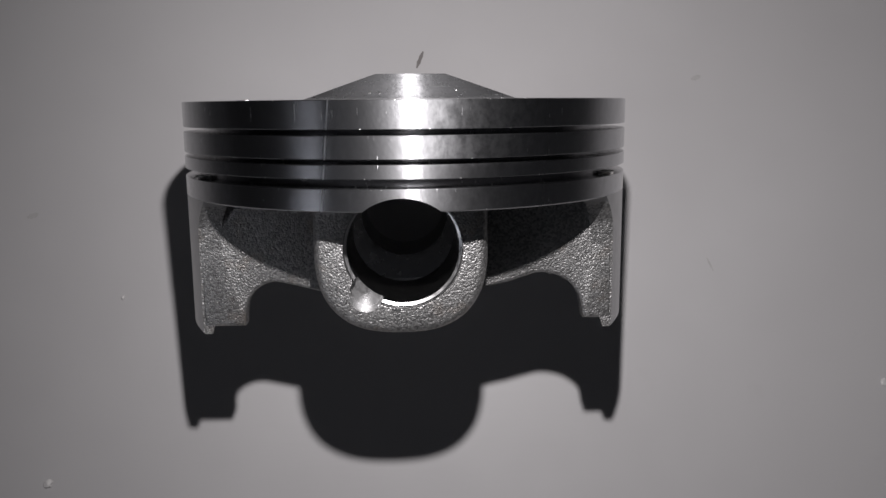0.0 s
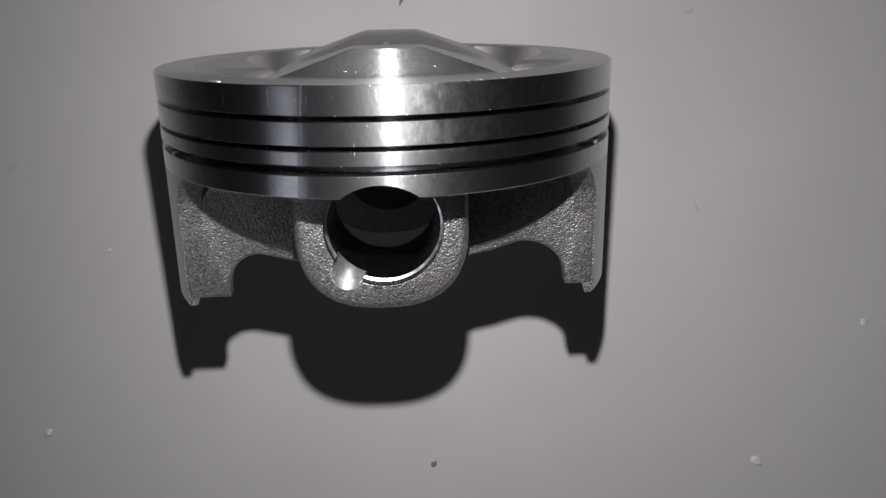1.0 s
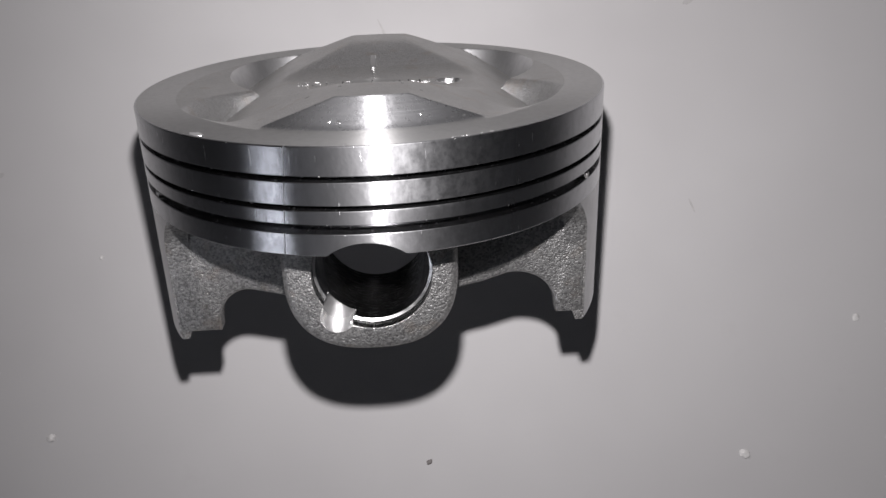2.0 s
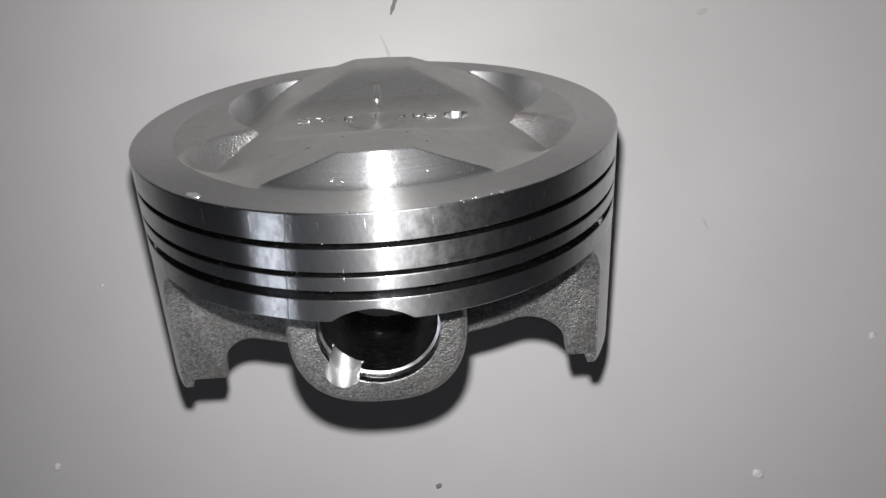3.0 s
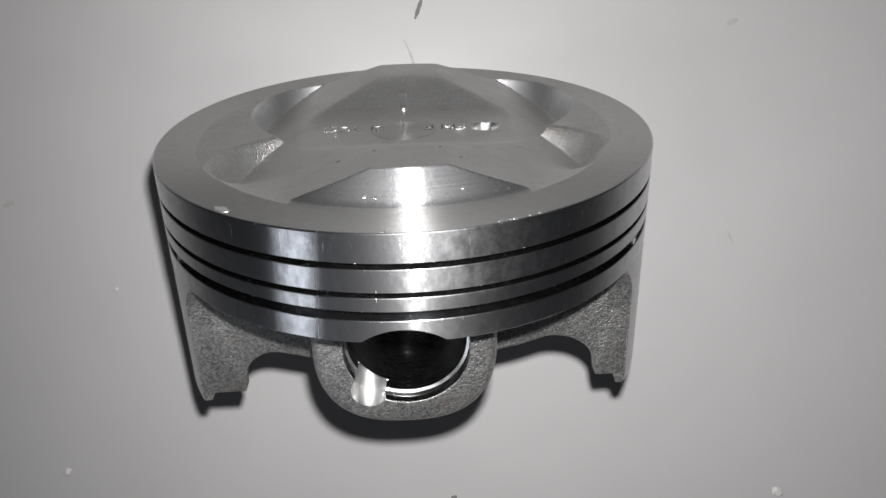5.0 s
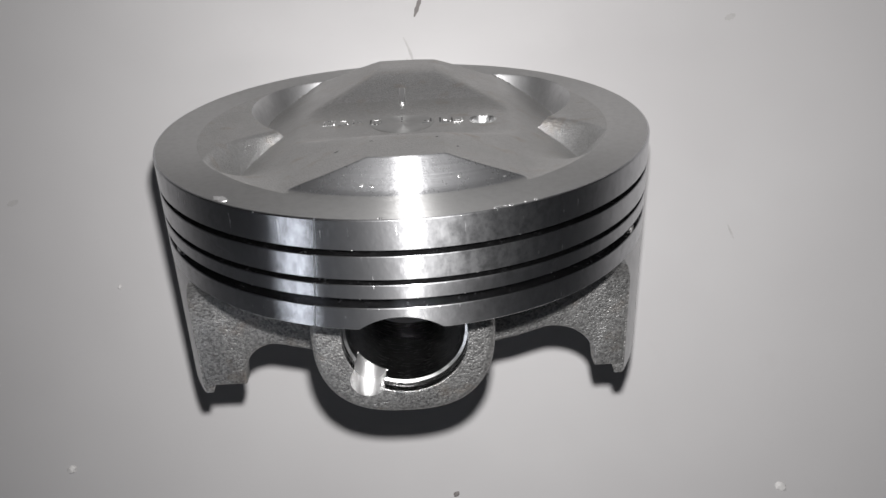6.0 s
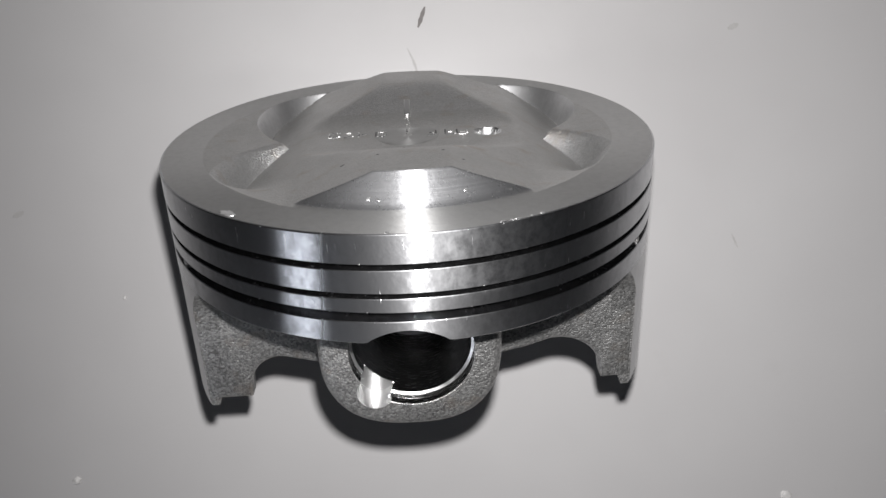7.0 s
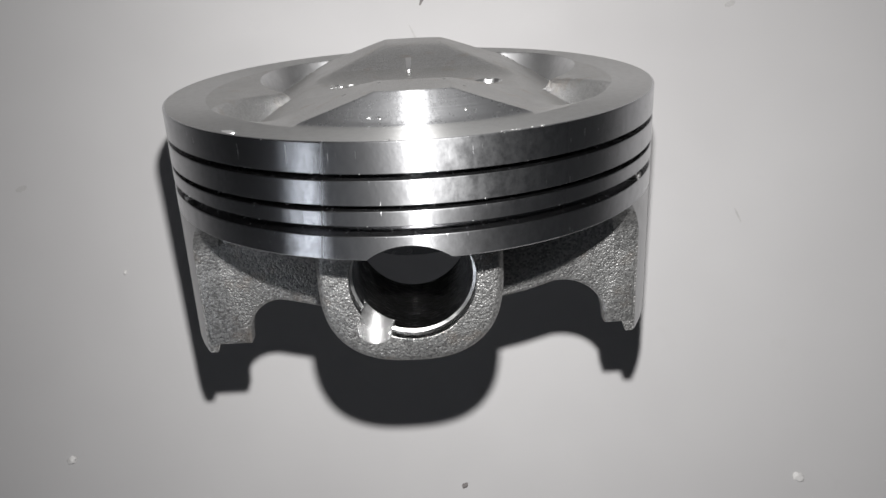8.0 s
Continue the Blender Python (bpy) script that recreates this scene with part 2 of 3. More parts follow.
# ---- the room: plain walls, a window, the table ----
X0, X1, Y0, Y1, Z0, Z1 = -1.36, 1.1, -1.8, 1.1, -0.76, 1.5
T = 0.1
WIN = (-1.64, -0.90, 0.43, 1.13)      # the window's opening in the west wall: y and z


def joined_boxes(name, boxes, material, parent=None):
    bm = bmesh.new()
    for lo, hi in boxes:
        made = bmesh.ops.create_cube(bm, size=1.0)
        for v in made["verts"]:
            v.co = Vector([lo[i] + (v.co[i] + 0.5) * (hi[i] - lo[i]) for i in range(3)])
    return part(name, bm, material, parent)


tagged(box("floor", (X0, Y0, Z0 - T), (X1, Y1, Z0), FLOOR), "dark plain floor under the table", "floor", kind="structure")
tagged(box("ceiling", (X0, Y0, Z1), (X1, Y1, Z1 + T), WALL), "plain matt grey ceiling", "ceiling", kind="structure")
tagged(box("wall_north", (X0, Y1, Z0), (X1, Y1 + T, Z1), WALL), "plain matt grey wall", "wall", kind="structure")
tagged(box("wall_south", (X0, Y0 - T, Z0), (X1, Y0, Z1), WALL), "plain matt grey wall", "wall", kind="structure")
tagged(box("wall_east", (X1, Y0 - T, Z0), (X1 + T, Y1 + T, Z1), WALL), "plain matt grey wall", "wall", kind="structure")
tagged(joined_boxes("wall_west", [((X0 - T, Y0 - T, Z0), (X0, WIN[0], Z1)), ((X0 - T, WIN[1], Z0), (X0, Y1 + T, Z1)),
                                  ((X0 - T, WIN[0], Z0), (X0, WIN[1], WIN[2])), ((X0 - T, WIN[0], WIN[3]), (X0, WIN[1], Z1))], WALL),
       "plain matt grey wall with a window opening", "wall", kind="structure")
window = tagged(new("window_1"), "small plain window that lets in dim daylight", "window", kind="structure")
F = 0.03
box("window_frame", (X0 - 0.09, WIN[0], WIN[2]), (X0 - 0.05, WIN[0] + F, WIN[3]), PAINT, window)
box("window_frame", (X0 - 0.09, WIN[1] - F, WIN[2]), (X0 - 0.05, WIN[1], WIN[3]), PAINT, window)
box("window_frame", (X0 - 0.09, WIN[0] + F, WIN[2]), (X0 - 0.05, WIN[1] - F, WIN[2] + F), PAINT, window)
box("window_frame", (X0 - 0.09, WIN[0] + F, WIN[3] - F), (X0 - 0.05, WIN[1] - F, WIN[3]), PAINT, window)
pane = box("pane", (X0 - 0.073, WIN[0] + F, WIN[2] + F), (X0 - 0.067, WIN[1] - F, WIN[3] - F), GLASS, window)
pane.visible_shadow = False

table = tagged(new("table"), "light grey laminate table, smooth and slightly glossy", "table")
box("tabletop", (-0.6, -0.45, -0.03), (0.6, 0.45, 0.0), TABLE, table, bevel=0.004)
for lx in (-0.53, 0.53):
    for ly in (-0.38, 0.38):
        box("leg", (lx - 0.025, ly - 0.025, Z0), (lx + 0.025, ly + 0.025, -0.03), STEEL, table, bevel=0.003)

# ---- the piston ----
piston = tagged(new("piston"), "bare aluminium engine piston lying tipped on its side on the table", "piston")
piston.matrix_world = LAID

BORE_X, BORE_Z, BORE_R = -0.75, -22.9, 9.05
ROUND = 840


def smooth_step(v, a, b):
    k = np.clip((v - a) / (b - a), 0, 1)
    return k * k * (3 - 2 * k)


def flank_height(r):
    """The turned cone of the dome, with a small fillet at its foot."""
    return 0.4 * np.log1p(np.exp(np.clip((32.2 - r) * 0.89 / 0.4, -40, 40)))


def crown_shape(x, y):
    """Height of the crown over its squish band in millimetres, and what kind of surface it is there."""
    r = np.hypot(x, y)
    off = np.abs(x - 0.8)
    roof = 3.85 - 0.345 * np.maximum(0, off - 5.3) - 0.14 * np.maximum(0, off - 17)
    dish = -0.7 + np.where(y > 0, 4.7, 5.2) * smooth_step(np.abs(y), 4.2, 22.5)
    cone = flank_height(r)
    soft = 0.22
    inside = -soft * np.log(np.exp(-roof / soft) + np.exp(-dish / soft))
    flank = (cone < inside + 0.1) & (r < 32.7)
    inside = np.minimum(inside, cone)
    # towards the near rim the pockets' floors rise until they lie flush with the band
    run = smooth_step(-y, 8.0, 20.0) * smooth_step(off, 14.5, 19.0) * np.clip((r - 24.0) / 9.2, 0, 1)
    inside = np.where(inside < 0, inside * (1 - run), inside)
    bowl = np.minimum(-(33.2 - r) * 0.10, 0.0)
    # how far inside the cutter's circles a place lies: steep walls on the far side, gentle ones on the near side
    aside = np.abs(x - 1.5)
    far = 15.4 - np.hypot(aside - 13.4, y - 13.8)
    near = 18.6 - np.hypot(aside - 12.3, y + 14.2)
    near = 0.35 * np.log1p(np.exp(np.clip(near / 0.35, -40, 40))) - 0.05
    cut = np.maximum(np.maximum(far * 2.3, near * 1.9), (16.4 - off) * 3.0)
    cut = np.minimum(cut, np.where(y > 0, (36.2 - r) * 2.3, (33.4 - r) * 1.1))
    wall = bowl - np.maximum(cut, 0.0)
    h = np.where(cut > 0, np.maximum(inside, wall), bowl)
    flat = (r > 33.4) & ((cut <= 0) | (off < 16.4))
    h = np.where(flat, np.clip(inside, 0.0, 0.05), h)
    kind = np.where(flat | ((r > 32.6) & (off < 16.0)), 1, 0)
    kind = np.where((h <= inside + 0.01) & flank & (off < 17.2), np.where(y < 0, 2, 4), kind)
    kind = np.where((kind == 0) & (cut > 0) & (wall > inside + 0.02) & (y > 1.5), np.where(x < 0.8, 5, 6), kind)
    kind = np.where((kind == 0) & (cut > 0) & (wall > inside + 0.02) & (y < 1.5), np.where(x < 0.8, 8, 9), kind)
    kind = np.where((kind == 0) & (dish < roof - 0.25) & (y > 10.5), 7, kind)
    bored = np.hypot(x - 13.4, y - 1.6)
    kind = np.where(bored < 2.35, 3, kind)
    return h - 1.3 * np.clip((2.25 - bored) / 0.45, 0, 1), kind


def crown_height(x, y):
    return crown_shape(x, y)[0]


def crown():
    radii = np.concatenate([np.linspace(0.05, 20, 80), np.linspace(20.15, 36.3, 156), np.linspace(36.8, 39.7, 7)])
    ang = np.linspace(0, 2 * np.pi, ROUND, endpoint=False)
    rr, aa = np.meshgrid(radii, ang, indexing="ij")
    x, y = rr * np.cos(aa), rr * np.sin(aa)
    pts = np.stack([x, y, crown_height(x, y)], -1)
    verts, quads = lattice(pts, False, True)
    mid = (pts[:-1] + pts[1:]) / 2
    kind = crown_shape(mid[..., 0], mid[..., 1])[1]
    return split(verts, quads, kind.reshape(-1), ((0, "crown", BOWL, "domed crown with four valve pockets", 50), (1, "squish_band", BAND, "turned flat band round the crown", 50),
                                                  (2, "dome_flank", FLANK, "bright turned flank of the dome", 50),
                                                  (4, "dome_flank", FLANK, "bright turned flank of the dome", 50),
                                                  (5, "pocket_wall", MILLED, "smooth milled wall of a valve pocket", 50),
                                                  (6, "pocket_wall", MILLED, "smooth milled wall of a valve pocket", 50),
                                                  (7, "cast_hollow", HOLLOW, "grainy cast slope below the dome's ridge", 50),
                                                  (8, "pocket_slope", HOLLOW, "grainy cast slope of a valve pocket", 50),
                                                  (9, "pocket_slope", HOLLOW, "grainy cast slope of a valve pocket", 50),
                                                  (3, "drilled_pit", BRIGHT, "small bright drilled pit", 50)), piston)


def belt_profile():
    """Radius and height down the ring belt: three lands between three ring grooves."""
    line = [(39.7, 0.0), (39.9, -0.05), (40.0, -0.16)]
    for top, low, deep in ((-4.2, -5.05, 35.8), (-8.4, -9.15, 35.8), (-11.2, -12.55, 37.6)):
        line += [(40.0, top + 0.1), (39.9, top), (deep, top - 0.01), (deep, low + 0.01), (39.9, low), (40.0, low - 0.1)]
    return line + [(40.0, -15.72), (39.82, -15.9), (35.2, -15.9), (35.0, -15.7), (34.5, -9.5), (30.0, -8.6), (0.05, -8.6)]


def ring_belt():
    ang = np.linspace(0, 2 * np.pi, ROUND, endpoint=False)
    cols = []
    for r, z in belt_profile():
        rr, zz = np.full(ROUND, r), np.full(ROUND, z)
        x = rr * np.cos(ang)
        if z < -13.5:
            half = np.clip(BORE_R ** 2 - (x - BORE_X) ** 2, 0, None)
            arch = BORE_Z + np.sqrt(half)
            zz = np.where((np.abs(np.sin(ang)) > 0.9), np.maximum(zz, arch), zz)
        cols.append(np.stack([x, rr * np.sin(ang), zz], -1))
    verts, quads = lattice(np.stack(cols), False, True, True)
    line = belt_profile()
    kind = []
    for (r, z), (r2, z2) in zip(line, line[1:]):
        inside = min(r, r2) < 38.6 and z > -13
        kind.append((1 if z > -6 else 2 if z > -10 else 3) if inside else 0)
    # groove faces get the darkened metal, with shade in its base colour
    return split(verts, quads, np.repeat(kind, ROUND), ((0, "ring_belt", BELT, "bright turned ring belt", 28), (1, "ring_groove", SHADED_GROOVE, "deep ring groove with its shade put into the colour", 28),
                                                        (2, "ring_groove", SHADED_GROOVE, "deep ring groove with its shade put into the colour", 28), (3, "ring_groove", SHADED_GROOVE, "wide shallow oil ring groove", 28)), piston)


def exit_radius(ang, half, top, low):
    """Distance from the bore's centre to a U-shaped outline, by direction."""
    c, s = np.cos(ang), np.sin(ang)
    side = half / np.maximum(np.abs(c), 1e-6)
    lid = top / np.maximum(s, 1e-6)
    upper = np.minimum(side, np.where(s > 0, lid, 1e6))
    under = (np.abs(c / half) ** 2.55 + np.abs(s / low) ** 2.55) ** (-1 / 2.55)      # squarer than an ellipse
    return np.where(s <= 0, under, upper)


def pin_boss(sign, face, slot):
    """A boss with its bore, circlip groove and rounded rim. face: how far out it reaches."""
    n = 192
    ang = np.linspace(0, 2 * np.pi, n, endpoint=False)
    sa = radians(230)
    sx, sz, sr = 9.0 * math.cos(sa), 9.0 * math.sin(sa), 2.75

    def bore(r, depth):
        rad = np.full(n, float(r))
        if slot and depth < 4.6:
            b = np.cos(ang) * sx + np.sin(ang) * sz
            d = b * b - (sx * sx + sz * sz - sr * sr)
            rad = np.where((d > 0) & (b > 0), np.maximum(rad, b + np.sqrt(np.maximum(d, 0))), rad)
        return rad

    loops = []
    for depth, inset in ((19.0, -0.5), (2.0, -0.1), (1.1, 0.08), (0.5, 0.36), (0.15, 0.8), (0.0, 1.3)):
        loops.append((depth, exit_radius(ang, 13.45, 10.8, 13.3) - inset))
    for depth, r in ((0.0, 9.3), (0.08, 9.2), (1.35, 9.2), (1.37, 9.95), (2.35, 9.95), (2.4, 9.25), (2.62, 8.85), (4.55, 8.85), (4.65, 8.85), (19.0, 8.85)):
        loops.append((depth, bore(r, depth)))
    rows = []
    for depth, rad in loops:
        rows.append(np.stack([BORE_X - 0.3 * (1 if rad[0] > 10 else 0) + rad * np.cos(ang), np.full(n, sign * (face - depth)), BORE_Z + rad * np.sin(ang)], -1))
    verts, quads = lattice(np.stack(rows), True, True, sign > 0)
    loop_of = np.repeat(np.arange(len(loops)), n)
    kind = np.where(loop_of < 6, 0, 1)
    kind = np.where(loop_of == 6, 0, np.where(loop_of == 11, 2, kind))
    if slot:
        off = np.abs((np.tile(ang, len(loops)) - sa + np.pi) % (2 * np.pi) - np.pi)
        kind = np.where((loop_of >= 6) & (loop_of <= 13) & (off < 0.305), 3, kind)
    pieces = [(0, "pin_boss", CAST, "rounded cast pin boss", 35), (1, "pin_bore", BORE, "honed pin bore", 35), (2, "circlip_seat", BRIGHT, "bright edges of the circlip groove", 35)]
    if slot:
        pieces.append((3, "removal_slot", SLOT, "bright milled slot in the bore's edge", 35))
    return split(verts, quads, kind, pieces, piston)


def skirt(sign):
    """A slipper skirt: a thick curved panel on the piston's own radius."""
    down = [-14.5, -15.2, -16, -16.8, -17.6, -18.4, -19.2, -20, -20.8, -30]
    loop = [(39.97, z) for z in down] + [(39.97, -38.4), (39.75, -38.75), (38.7, -38.75), (38.3, -37.4)] + [(36.7, z) for z in down[::-1]]
    rows = []
    for r, z in loop:
        reach = 19.75 + 3.6 * (max(0.0, z + 22.0) / 6.5) ** 1.6
        across = np.linspace(-reach, reach, 41)
        rows.append(np.stack([sign * np.sqrt(r * r - across ** 2), across, np.full(41, z)], -1))
    rows = np.stack(rows)
    verts, quads = lattice(rows, True, False)
    n = len(loop)
    for k in range(n // 2 - 1):
        ring = [k * 41, (k + 1) * 41, (n - 2 - k) * 41, (n - 1 - k) * 41]
        quads += [ring, [i + 40 for i in ring][::-1]]
    bm = bmesh.new()
    made = [bm.verts.new(v) for v in verts.tolist()]
    for q in quads:
        bm.faces.new([made[i] for i in q])
    ob = part("skirt", bm, [SKIRT, CAST], piston, "smooth turned skirt panel")
    for p in ob.data.polygons:
        if abs(p.normal.y) > 0.8 and abs(p.center.y) > 0.0195:
            p.material_index = 1
    return ob


def web(outline, sign):
    """A cast panel between boss and skirt, cut away below in an arch."""
    bm = bmesh.new()
    front, back = sign * 19.9 / 1000, sign * 16.2 / 1000
    loop = [bm.verts.new((x / 1000, front, z / 1000)) for x, z in outline]
    base = bm.faces.new(loop)
    made = bmesh.ops.extrude_face_region(bm, geom=[base])
    for v in made["geom"]:
        if isinstance(v, bmesh.types.BMVert):
            v.co.y = back
    rim = [e for e in bm.edges if abs(e.verts[0].co.y - e.verts[1].co.y) < 1e-7 and min(e.verts[0].co.z, e.verts[1].co.z) < -0.016]
    bmesh.ops.bevel(bm, geom=rim, offset=0.0006, segments=3, affect="EDGES", profile=0.5)
    return part("web", bm, CAST, piston, "grainy cast web panel with an arched cut", sharp=40)


def arc(cx, cz, rx, rz, a, b, n):
    return [(cx + rx * math.cos(radians(a + (b - a) * k / n)), cz + rz * math.sin(radians(a + (b - a) * k / n))) for k in range(n + 1)]


WEB_A = [(-10, -12), (-10, -32.4), (-15.1, -31.7)] + arc(-22.4, -36.0, 5.2, 6.0, 80, 172, 12) + [(-27.7, -37.5), (-34.7, -37.5), (-34.7, -12)]
WEB_B = [(9, -12), (9, -32.3), (11.7, -31.75), (17.0, -30.65)] + arc(22.6, -35.6, 7.0, 6.5, 100, 8, 12) + [(29.9, -37.2), (34.7, -37.2), (34.7, -12)]

crown()
ring_belt()
pin_boss(-1, 31.3, True)
pin_boss(1, 31.95, False)
for s in (-1, 1):
    skirt(s)
    web(WEB_A, s)
    web(WEB_B, s)


# marks on the crown
def patch(name, cx, cy, rx, ry, lift, material, label="", turn=0.0, sag=0.0, parent=None, seed=0, wild=0.0):
    """A thin rounded mark that follows the crown's surface."""
    rnd = random.Random(seed)
    n = 20
    rim = [1 + wild * (rnd.random() - 0.5) for _ in range(n)]
    rows = []
    for k in (1.06, 1.0, 0.75, 0.5, 0.25, 0.02):
        row = []
        for i in range(n):
            a = 2 * math.pi * i / n
            u, v = rx * k * rim[i] * math.cos(a), ry * k * rim[i] * math.sin(a)
            x, y = cx + u * math.cos(turn) - v * math.sin(turn), cy + u * math.sin(turn) + v * math.cos(turn)
            h = float(crown_height(np.array(x), np.array(y))) if math.hypot(x, y) < 39.6 else -0.05
            row.append((x, y, h + (lift - sag * (1 - k * k) if k < 1.05 else -0.15)))
        rows.append(row)
    return part(name, lattice(np.array(rows), False, True), material, parent or piston, label, sharp=50)


def bar(name, cx, cy, wide, tall, material, parent):
    """A small upright stamped stroke on the crown's floor."""
    bm = bmesh.new()
    bmesh.ops.create_cube(bm, size=1.0)
    for v in bm.verts:
        x, y = cx + v.co.x * wide, cy + v.co.y * tall
        h = float(crown_height(np.array(x), np.array(y)))
        v.co = Vector((x, y, h + (0.13 if v.co.z > 0 else -0.2))) / 1000
    bmesh.ops.bevel(bm, geom=bm.edges[:], offset=0.00006, segments=2, affect="EDGES", profile=0.5)
    return part(name, bm, material, parent)


spot = part("centre_spot", lattice(np.stack([np.stack([-0.2 + r * np.cos(a), 1.6 + r * np.sin(a), np.full(72, z)], -1)
                                            for a in [np.linspace(0, 2 * np.pi, 72, endpoint=False)]
                                            for r, z in ((5.5, -0.75), (5.4, -0.66), (5.1, -0.64), (0.9, -0.64), (0.7, -0.75), (0.02, -0.9))]), False, True, True),
            SPOT, piston, "turned centre spot on the crown", sharp=40)
strokes = random.Random(4)
for x, y in ((-12.6, 2.7), (-10.3, 2.5), (-7.6, 2.5), (-4.7, 2.2), (0.6, 3.4), (3.8, 1.8), (7.1, 2.0), (9.1, 1.8)):
    for dx, dy, w, t in ((-0.85, 0.1, 0.28, 2.5), (0.85, 0.35, 0.28, 1.9), (0.0, -1.1, 1.3, 0.32), (0.0, 1.2, 1.0, 0.3), (0.1, 0.1, 0.8, 0.28)):
        if (abs(x) > 1 or dx < 0) and strokes.random() < 0.8:
            bar("stamped_bar", x + dx, y + dy, w, t, strokes.choice((STRUCK, BOWL, PIT, STRUCK, STRUCK)), piston)
one = bpy.data.curves.new("stamped_numeral", "FONT")
one.body, one.size, one.extrude, one.align_x, one.align_y = "1", 0.0058, 0.0003, "CENTER", "CENTER"
one.offset, one.bevel_depth = 0.0001, 0.00012
one.materials.append(BRIGHT)
numeral = tagged(new("stamped_numeral", one), "raised numeral cast into the crown")
numeral.parent = piston
numeral.matrix_local = pose(-0.0002, 0.0112, 0.00095, 20, 0, 0)

# chips and dents on the rim
for k, (x, y, rx, ry, turn) in enumerate(((-24.0, -30.5, 1.15, 0.65, -0.65), (-2.6, -39.3, 0.3, 0.25, 0.0), (-5.2, -30.6, 0.28, 0.16, 0.5),
                                          (-3.9, -30.9, 0.24, 0.14, -0.6), (7.8, -29.7, 0.26, 0.15, 0.3),
                                          (12.2, -29.2, 0.22, 0.035, 0.4), (14.0, -28.4, 0.18, 0.035, 0.45))):
    patch("nick", x, y, rx, ry, 0.05, BRIGHT, "bright chipped nick", turn, seed=k, wild=0.7)
for k, (deg, size) in enumerate(((-72.2, 0.46), (-70.6, 0.2), (-69.3, 0.3), (-66.4, 0.14), (-64.1, 0.26))):
    a = radians(deg)
    patch("nick", 39.5 * math.cos(a), 39.5 * math.sin(a), size, 0.24, 0.06, BRIGHT, "bright chipped nick", a + math.pi / 2, seed=k + 20, wild=0.6)


for k, (x, y, size) in enumerate(((-9.3, -20.3, 0.42), (-4.1, -20.9, 0.3), (5.2, -20.2, 0.34), (8.0, -22.9, 0.3), (-0.4, -17.2, 0.2))):
    patch("pit", x, y, size * 0.8, size * 0.5, 0.02, PIT, "small dark pit", 0.2 * k, seed=k + 40, wild=0.8)


# short upright scratches on the top land
def scratch(angle, top, low, wide):
    bm = bmesh.new()
    bmesh.ops.create_cube(bm, size=1.0)
    for v in bm.verts:
        v.co = Vector((39.985 + 0.03 * v.co.x, wide * v.co.y * (1.0 if v.co.z > 0 else 0.45), (top + low) / 2 + (top - low) * v.co.z)) / 1000
    bmesh.ops.rotate(bm, verts=bm.verts, cent=(0, 0, 0), matrix=Matrix.Rotation(radians(angle), 3, "Z"))
    return part("scratch", bm, BRIGHT, piston)


for angle, top, low, wide in ((-124.4, -1.0, -3.2, 0.06), (-113.1, -0.6, -3.0, 0.09), (-107.1, -1.7, -3.0, 0.04), (-104.8, -1.5, -2.6, 0.06), (-99.6, -1.2, -2.2, 0.05),
                              (-54.4, -1.4, -2.5, 0.05)):
    scratch(angle, top, low, wide)


# tiny burrs along the edges of the lands
def burr(name, angle, z, size, seed):
    bm = bmesh.new()
    bmesh.ops.create_icosphere(bm, subdivisions=2, radius=size / 1000)
    for v in bm.verts:
        v.co *= 1 + 0.5 * noise.noise(v.co * 4000 + Vector((seed, 0, 0)))
        v.co = Vector((v.co.x * 0.4, v.co.y * 1.5, v.co.z)) + Vector((0.03998, 0, z / 1000))
    bmesh.ops.rotate(bm, verts=bm.verts, cent=(0, 0, 0), matrix=Matrix.Rotation(angle, 3, "Z"))
    return part(name, bm, BRIGHT, piston)


edges = random.Random(11)
for k in range(24):
    z = edges.choice((-0.12, -4.15, -8.35, -11.15, -11.15, -12.7, -12.7, -15.75, -15.75))
    turn = radians(edges.uniform(-140, -38))
    if z > -13 or abs(40 * math.cos(turn) - BORE_X) > 6.5:
        burr("burr", turn, z, edges.uniform(0.04, 0.08), k)


# torn metal along the lower lip of the pin bore
lip = random.Random(5)
for k in range(14):
    turn = radians(259 + 2.6 * k + lip.uniform(-0.6, 0.6))
    bm = bmesh.new()
    bmesh.ops.create_icosphere(bm, subdivisions=1, radius=0.00021 * lip.uniform(0.6, 1.2))
    for v in bm.verts:
        v.co += Vector((BORE_X + 9.28 * math.cos(turn), -31.32, BORE_Z + 9.28 * math.sin(turn))) / 1000
    part("torn_lip", bm, BRIGHT, piston)


# ---- crumbs and scuffs on the table ----
def on_table(x, y, z):
    p = LAID @ Vector((x / 1000, y / 1000, z / 1000))
    return p.x, p.y


def crumb(spot, wide, tall, seed, material, name, label, category):
    rnd = random.Random(seed)
    bm = bmesh.new()
    bmesh.ops.create_icosphere(bm, subdivisions=3, radius=1.0)
    for v in bm.verts:
        k = 1 + 0.35 * (noise.noise(v.co * 1.6 + Vector((seed, 0, 0))))
        v.co = Vector((v.co.x * wide * k, v.co.y * wide * 0.8 * k, max(v.co.z * tall * k, -tall * 0.2)))
    low = min(v.co.z for v in bm.verts)
    for v in bm.verts:
        v.co.z -= low
    ob = part(name, bm, material)
    ob.location = (spot[0], spot[1], 0)
    ob.rotation_euler.z = rnd.random() * 6
    return tagged(ob, label, category, group="specks on the table")


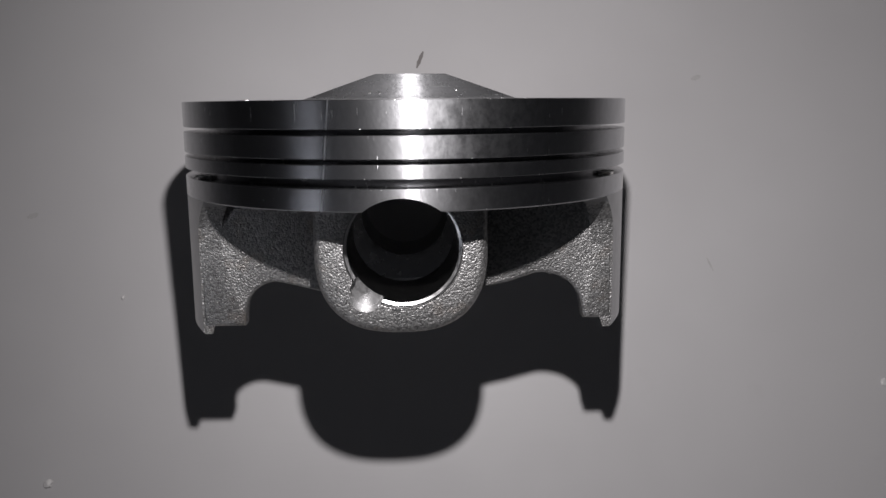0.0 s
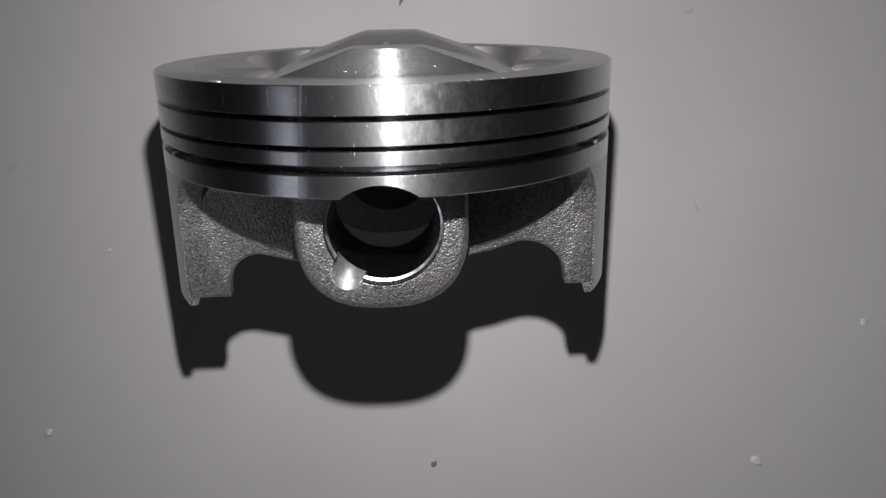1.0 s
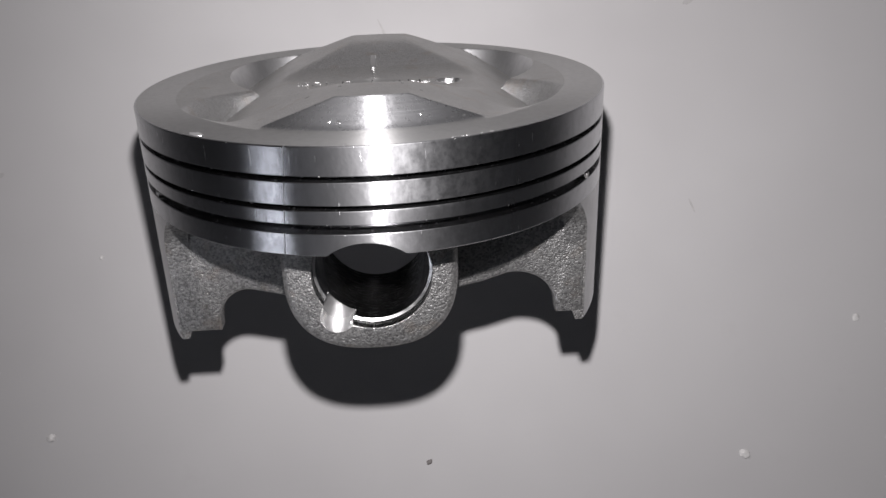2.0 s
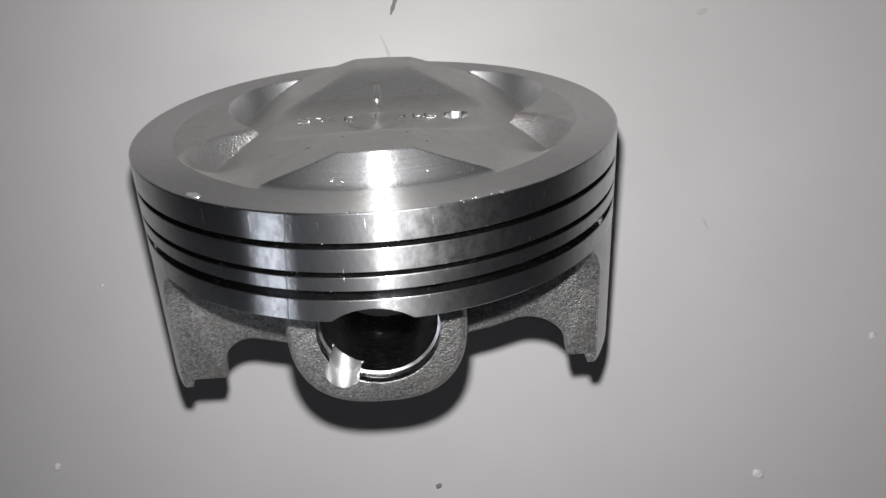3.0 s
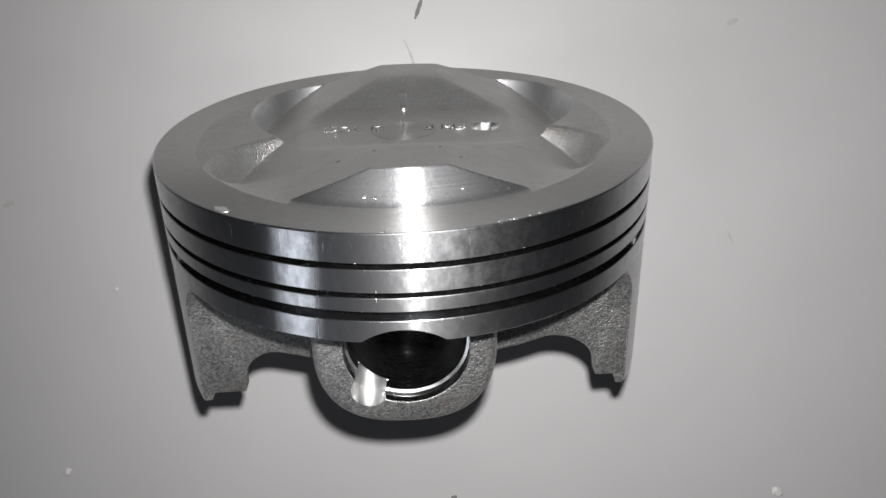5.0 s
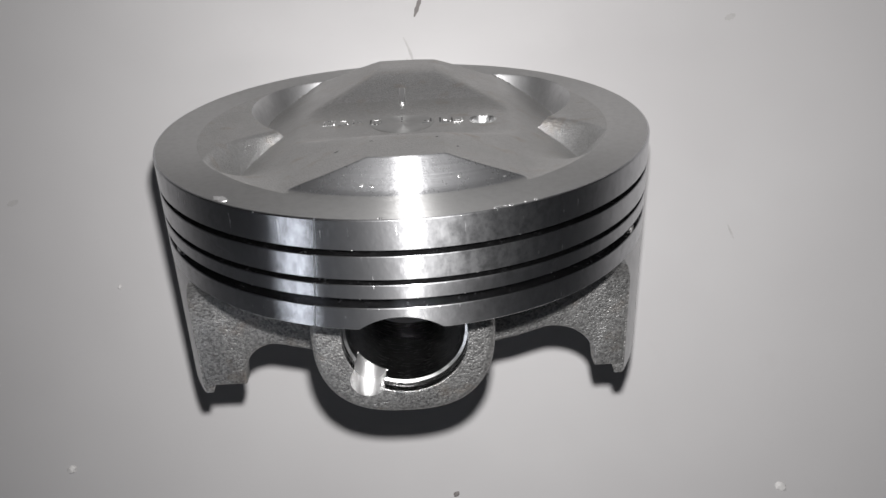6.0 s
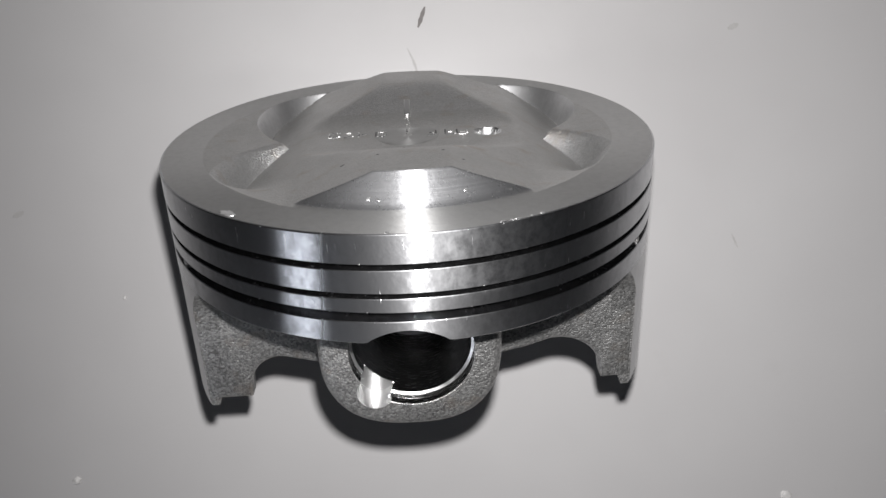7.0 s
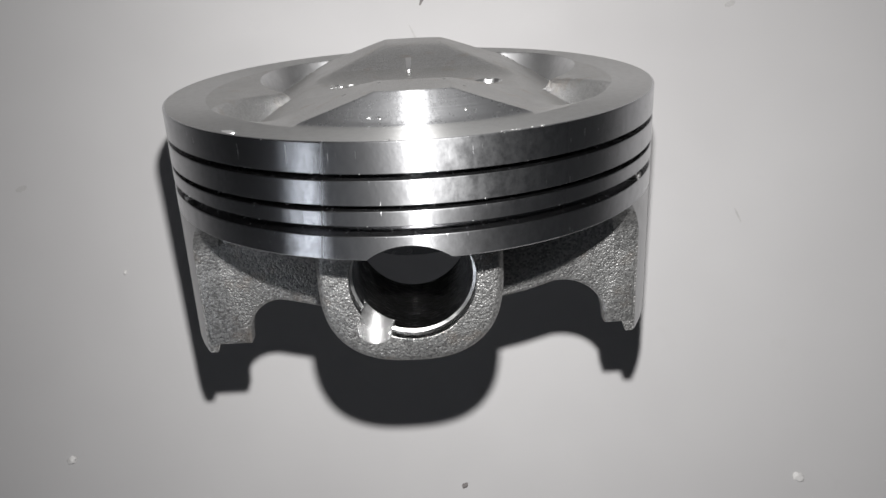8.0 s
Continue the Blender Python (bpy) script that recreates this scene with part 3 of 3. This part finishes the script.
crumb(on_table(-78.3, 12.9, -80.8), 0.0010, 0.0005, 1, CRUMB, "crumb", "small white crumb lying on the grey table", "crumb")
crumb(on_table(81.7, 9.8, -93.9), 0.0013, 0.0004, 2, CRUMB, "crumb", "flat white crumb lying on the grey table", "crumb")
crumb(on_table(109.7, 22.0, -65.4), 0.0010, 0.0003, 3, CRUMB, "crumb", "small white crumb lying on the grey table", "crumb")
crumb(on_table(-64.8, 28.1, -43.5), 0.0005, 0.0003, 4, CRUMB, "crumb", "tiny white crumb lying on the grey table", "crumb")
crumb(on_table(7.0, 9.7, -91.0), 0.0007, 0.0003, 5, SCUFF, "crumb", "tiny dark crumb lying on the grey table", "crumb")


def scuff(points, wide, material, label):
    """A thin smear on the table along a line."""
    rnd = random.Random(len(points))
    left, right = [], []
    for i, (x, y) in enumerate(points):
        a, b = points[max(i - 1, 0)], points[min(i + 1, len(points) - 1)]
        d = Vector((b[0] - a[0], b[1] - a[1])).normalized()
        w = wide * (0.25 + 0.75 * math.sin(math.pi * (i + 0.5) / len(points))) * (0.7 + 0.6 * rnd.random())
        left.append((x - d.y * w, y + d.x * w))
        right.append((x + d.y * w, y - d.x * w))
    bm = bmesh.new()
    face = bm.faces.new([bm.verts.new((x, y, 0.00004)) for x, y in left + right[::-1]])
    made = bmesh.ops.extrude_face_region(bm, geom=[face])
    for v in made["geom"]:
        if isinstance(v, bmesh.types.BMVert):
            v.co.z = 0.0
    return tagged(part("scuff_mark", bm, material), label, "scuff", group="specks on the table")


def stroke(a, b, n, bend=0.0):
    return [(a[0] + (b[0] - a[0]) * k / n + bend * math.sin(math.pi * k / n), a[1] + (b[1] - a[1]) * k / n) for k in range(n + 1)]


far = on_table(3.4, 51.6, 9.5)
scuff(stroke((far[0] - 0.0009, far[1] - 0.0022), (far[0] + 0.0008, far[1] + 0.0022), 6), 0.0005, SCUFF, "short dark scuff on the grey table")
scuff(stroke((far[0] - 0.0035, far[1] - 0.0065), (far[0] - 0.0012, far[1] - 0.0155), 8, 0.0006), 0.00030, FAINT, "faint curved scuff on the grey table")
for x, y, z in ((-86.3, 34.7, -25.3), (72.0, 49.7, 5.0)):
    at = on_table(x, y, z)
    scuff(stroke((at[0] - 0.0012, at[1] - 0.0004), (at[0] + 0.0012, at[1] + 0.0005), 6), 0.0007, FAINT, "faint grey smudge on the table")
side = on_table(71.1, 32.5, -39.1)
scuff(stroke((side[0] - 0.0006, side[1] + 0.0016), (side[0] + 0.0007, side[1] - 0.0016), 6), 0.00025, FAINT, "thin faint scratch on the grey table")
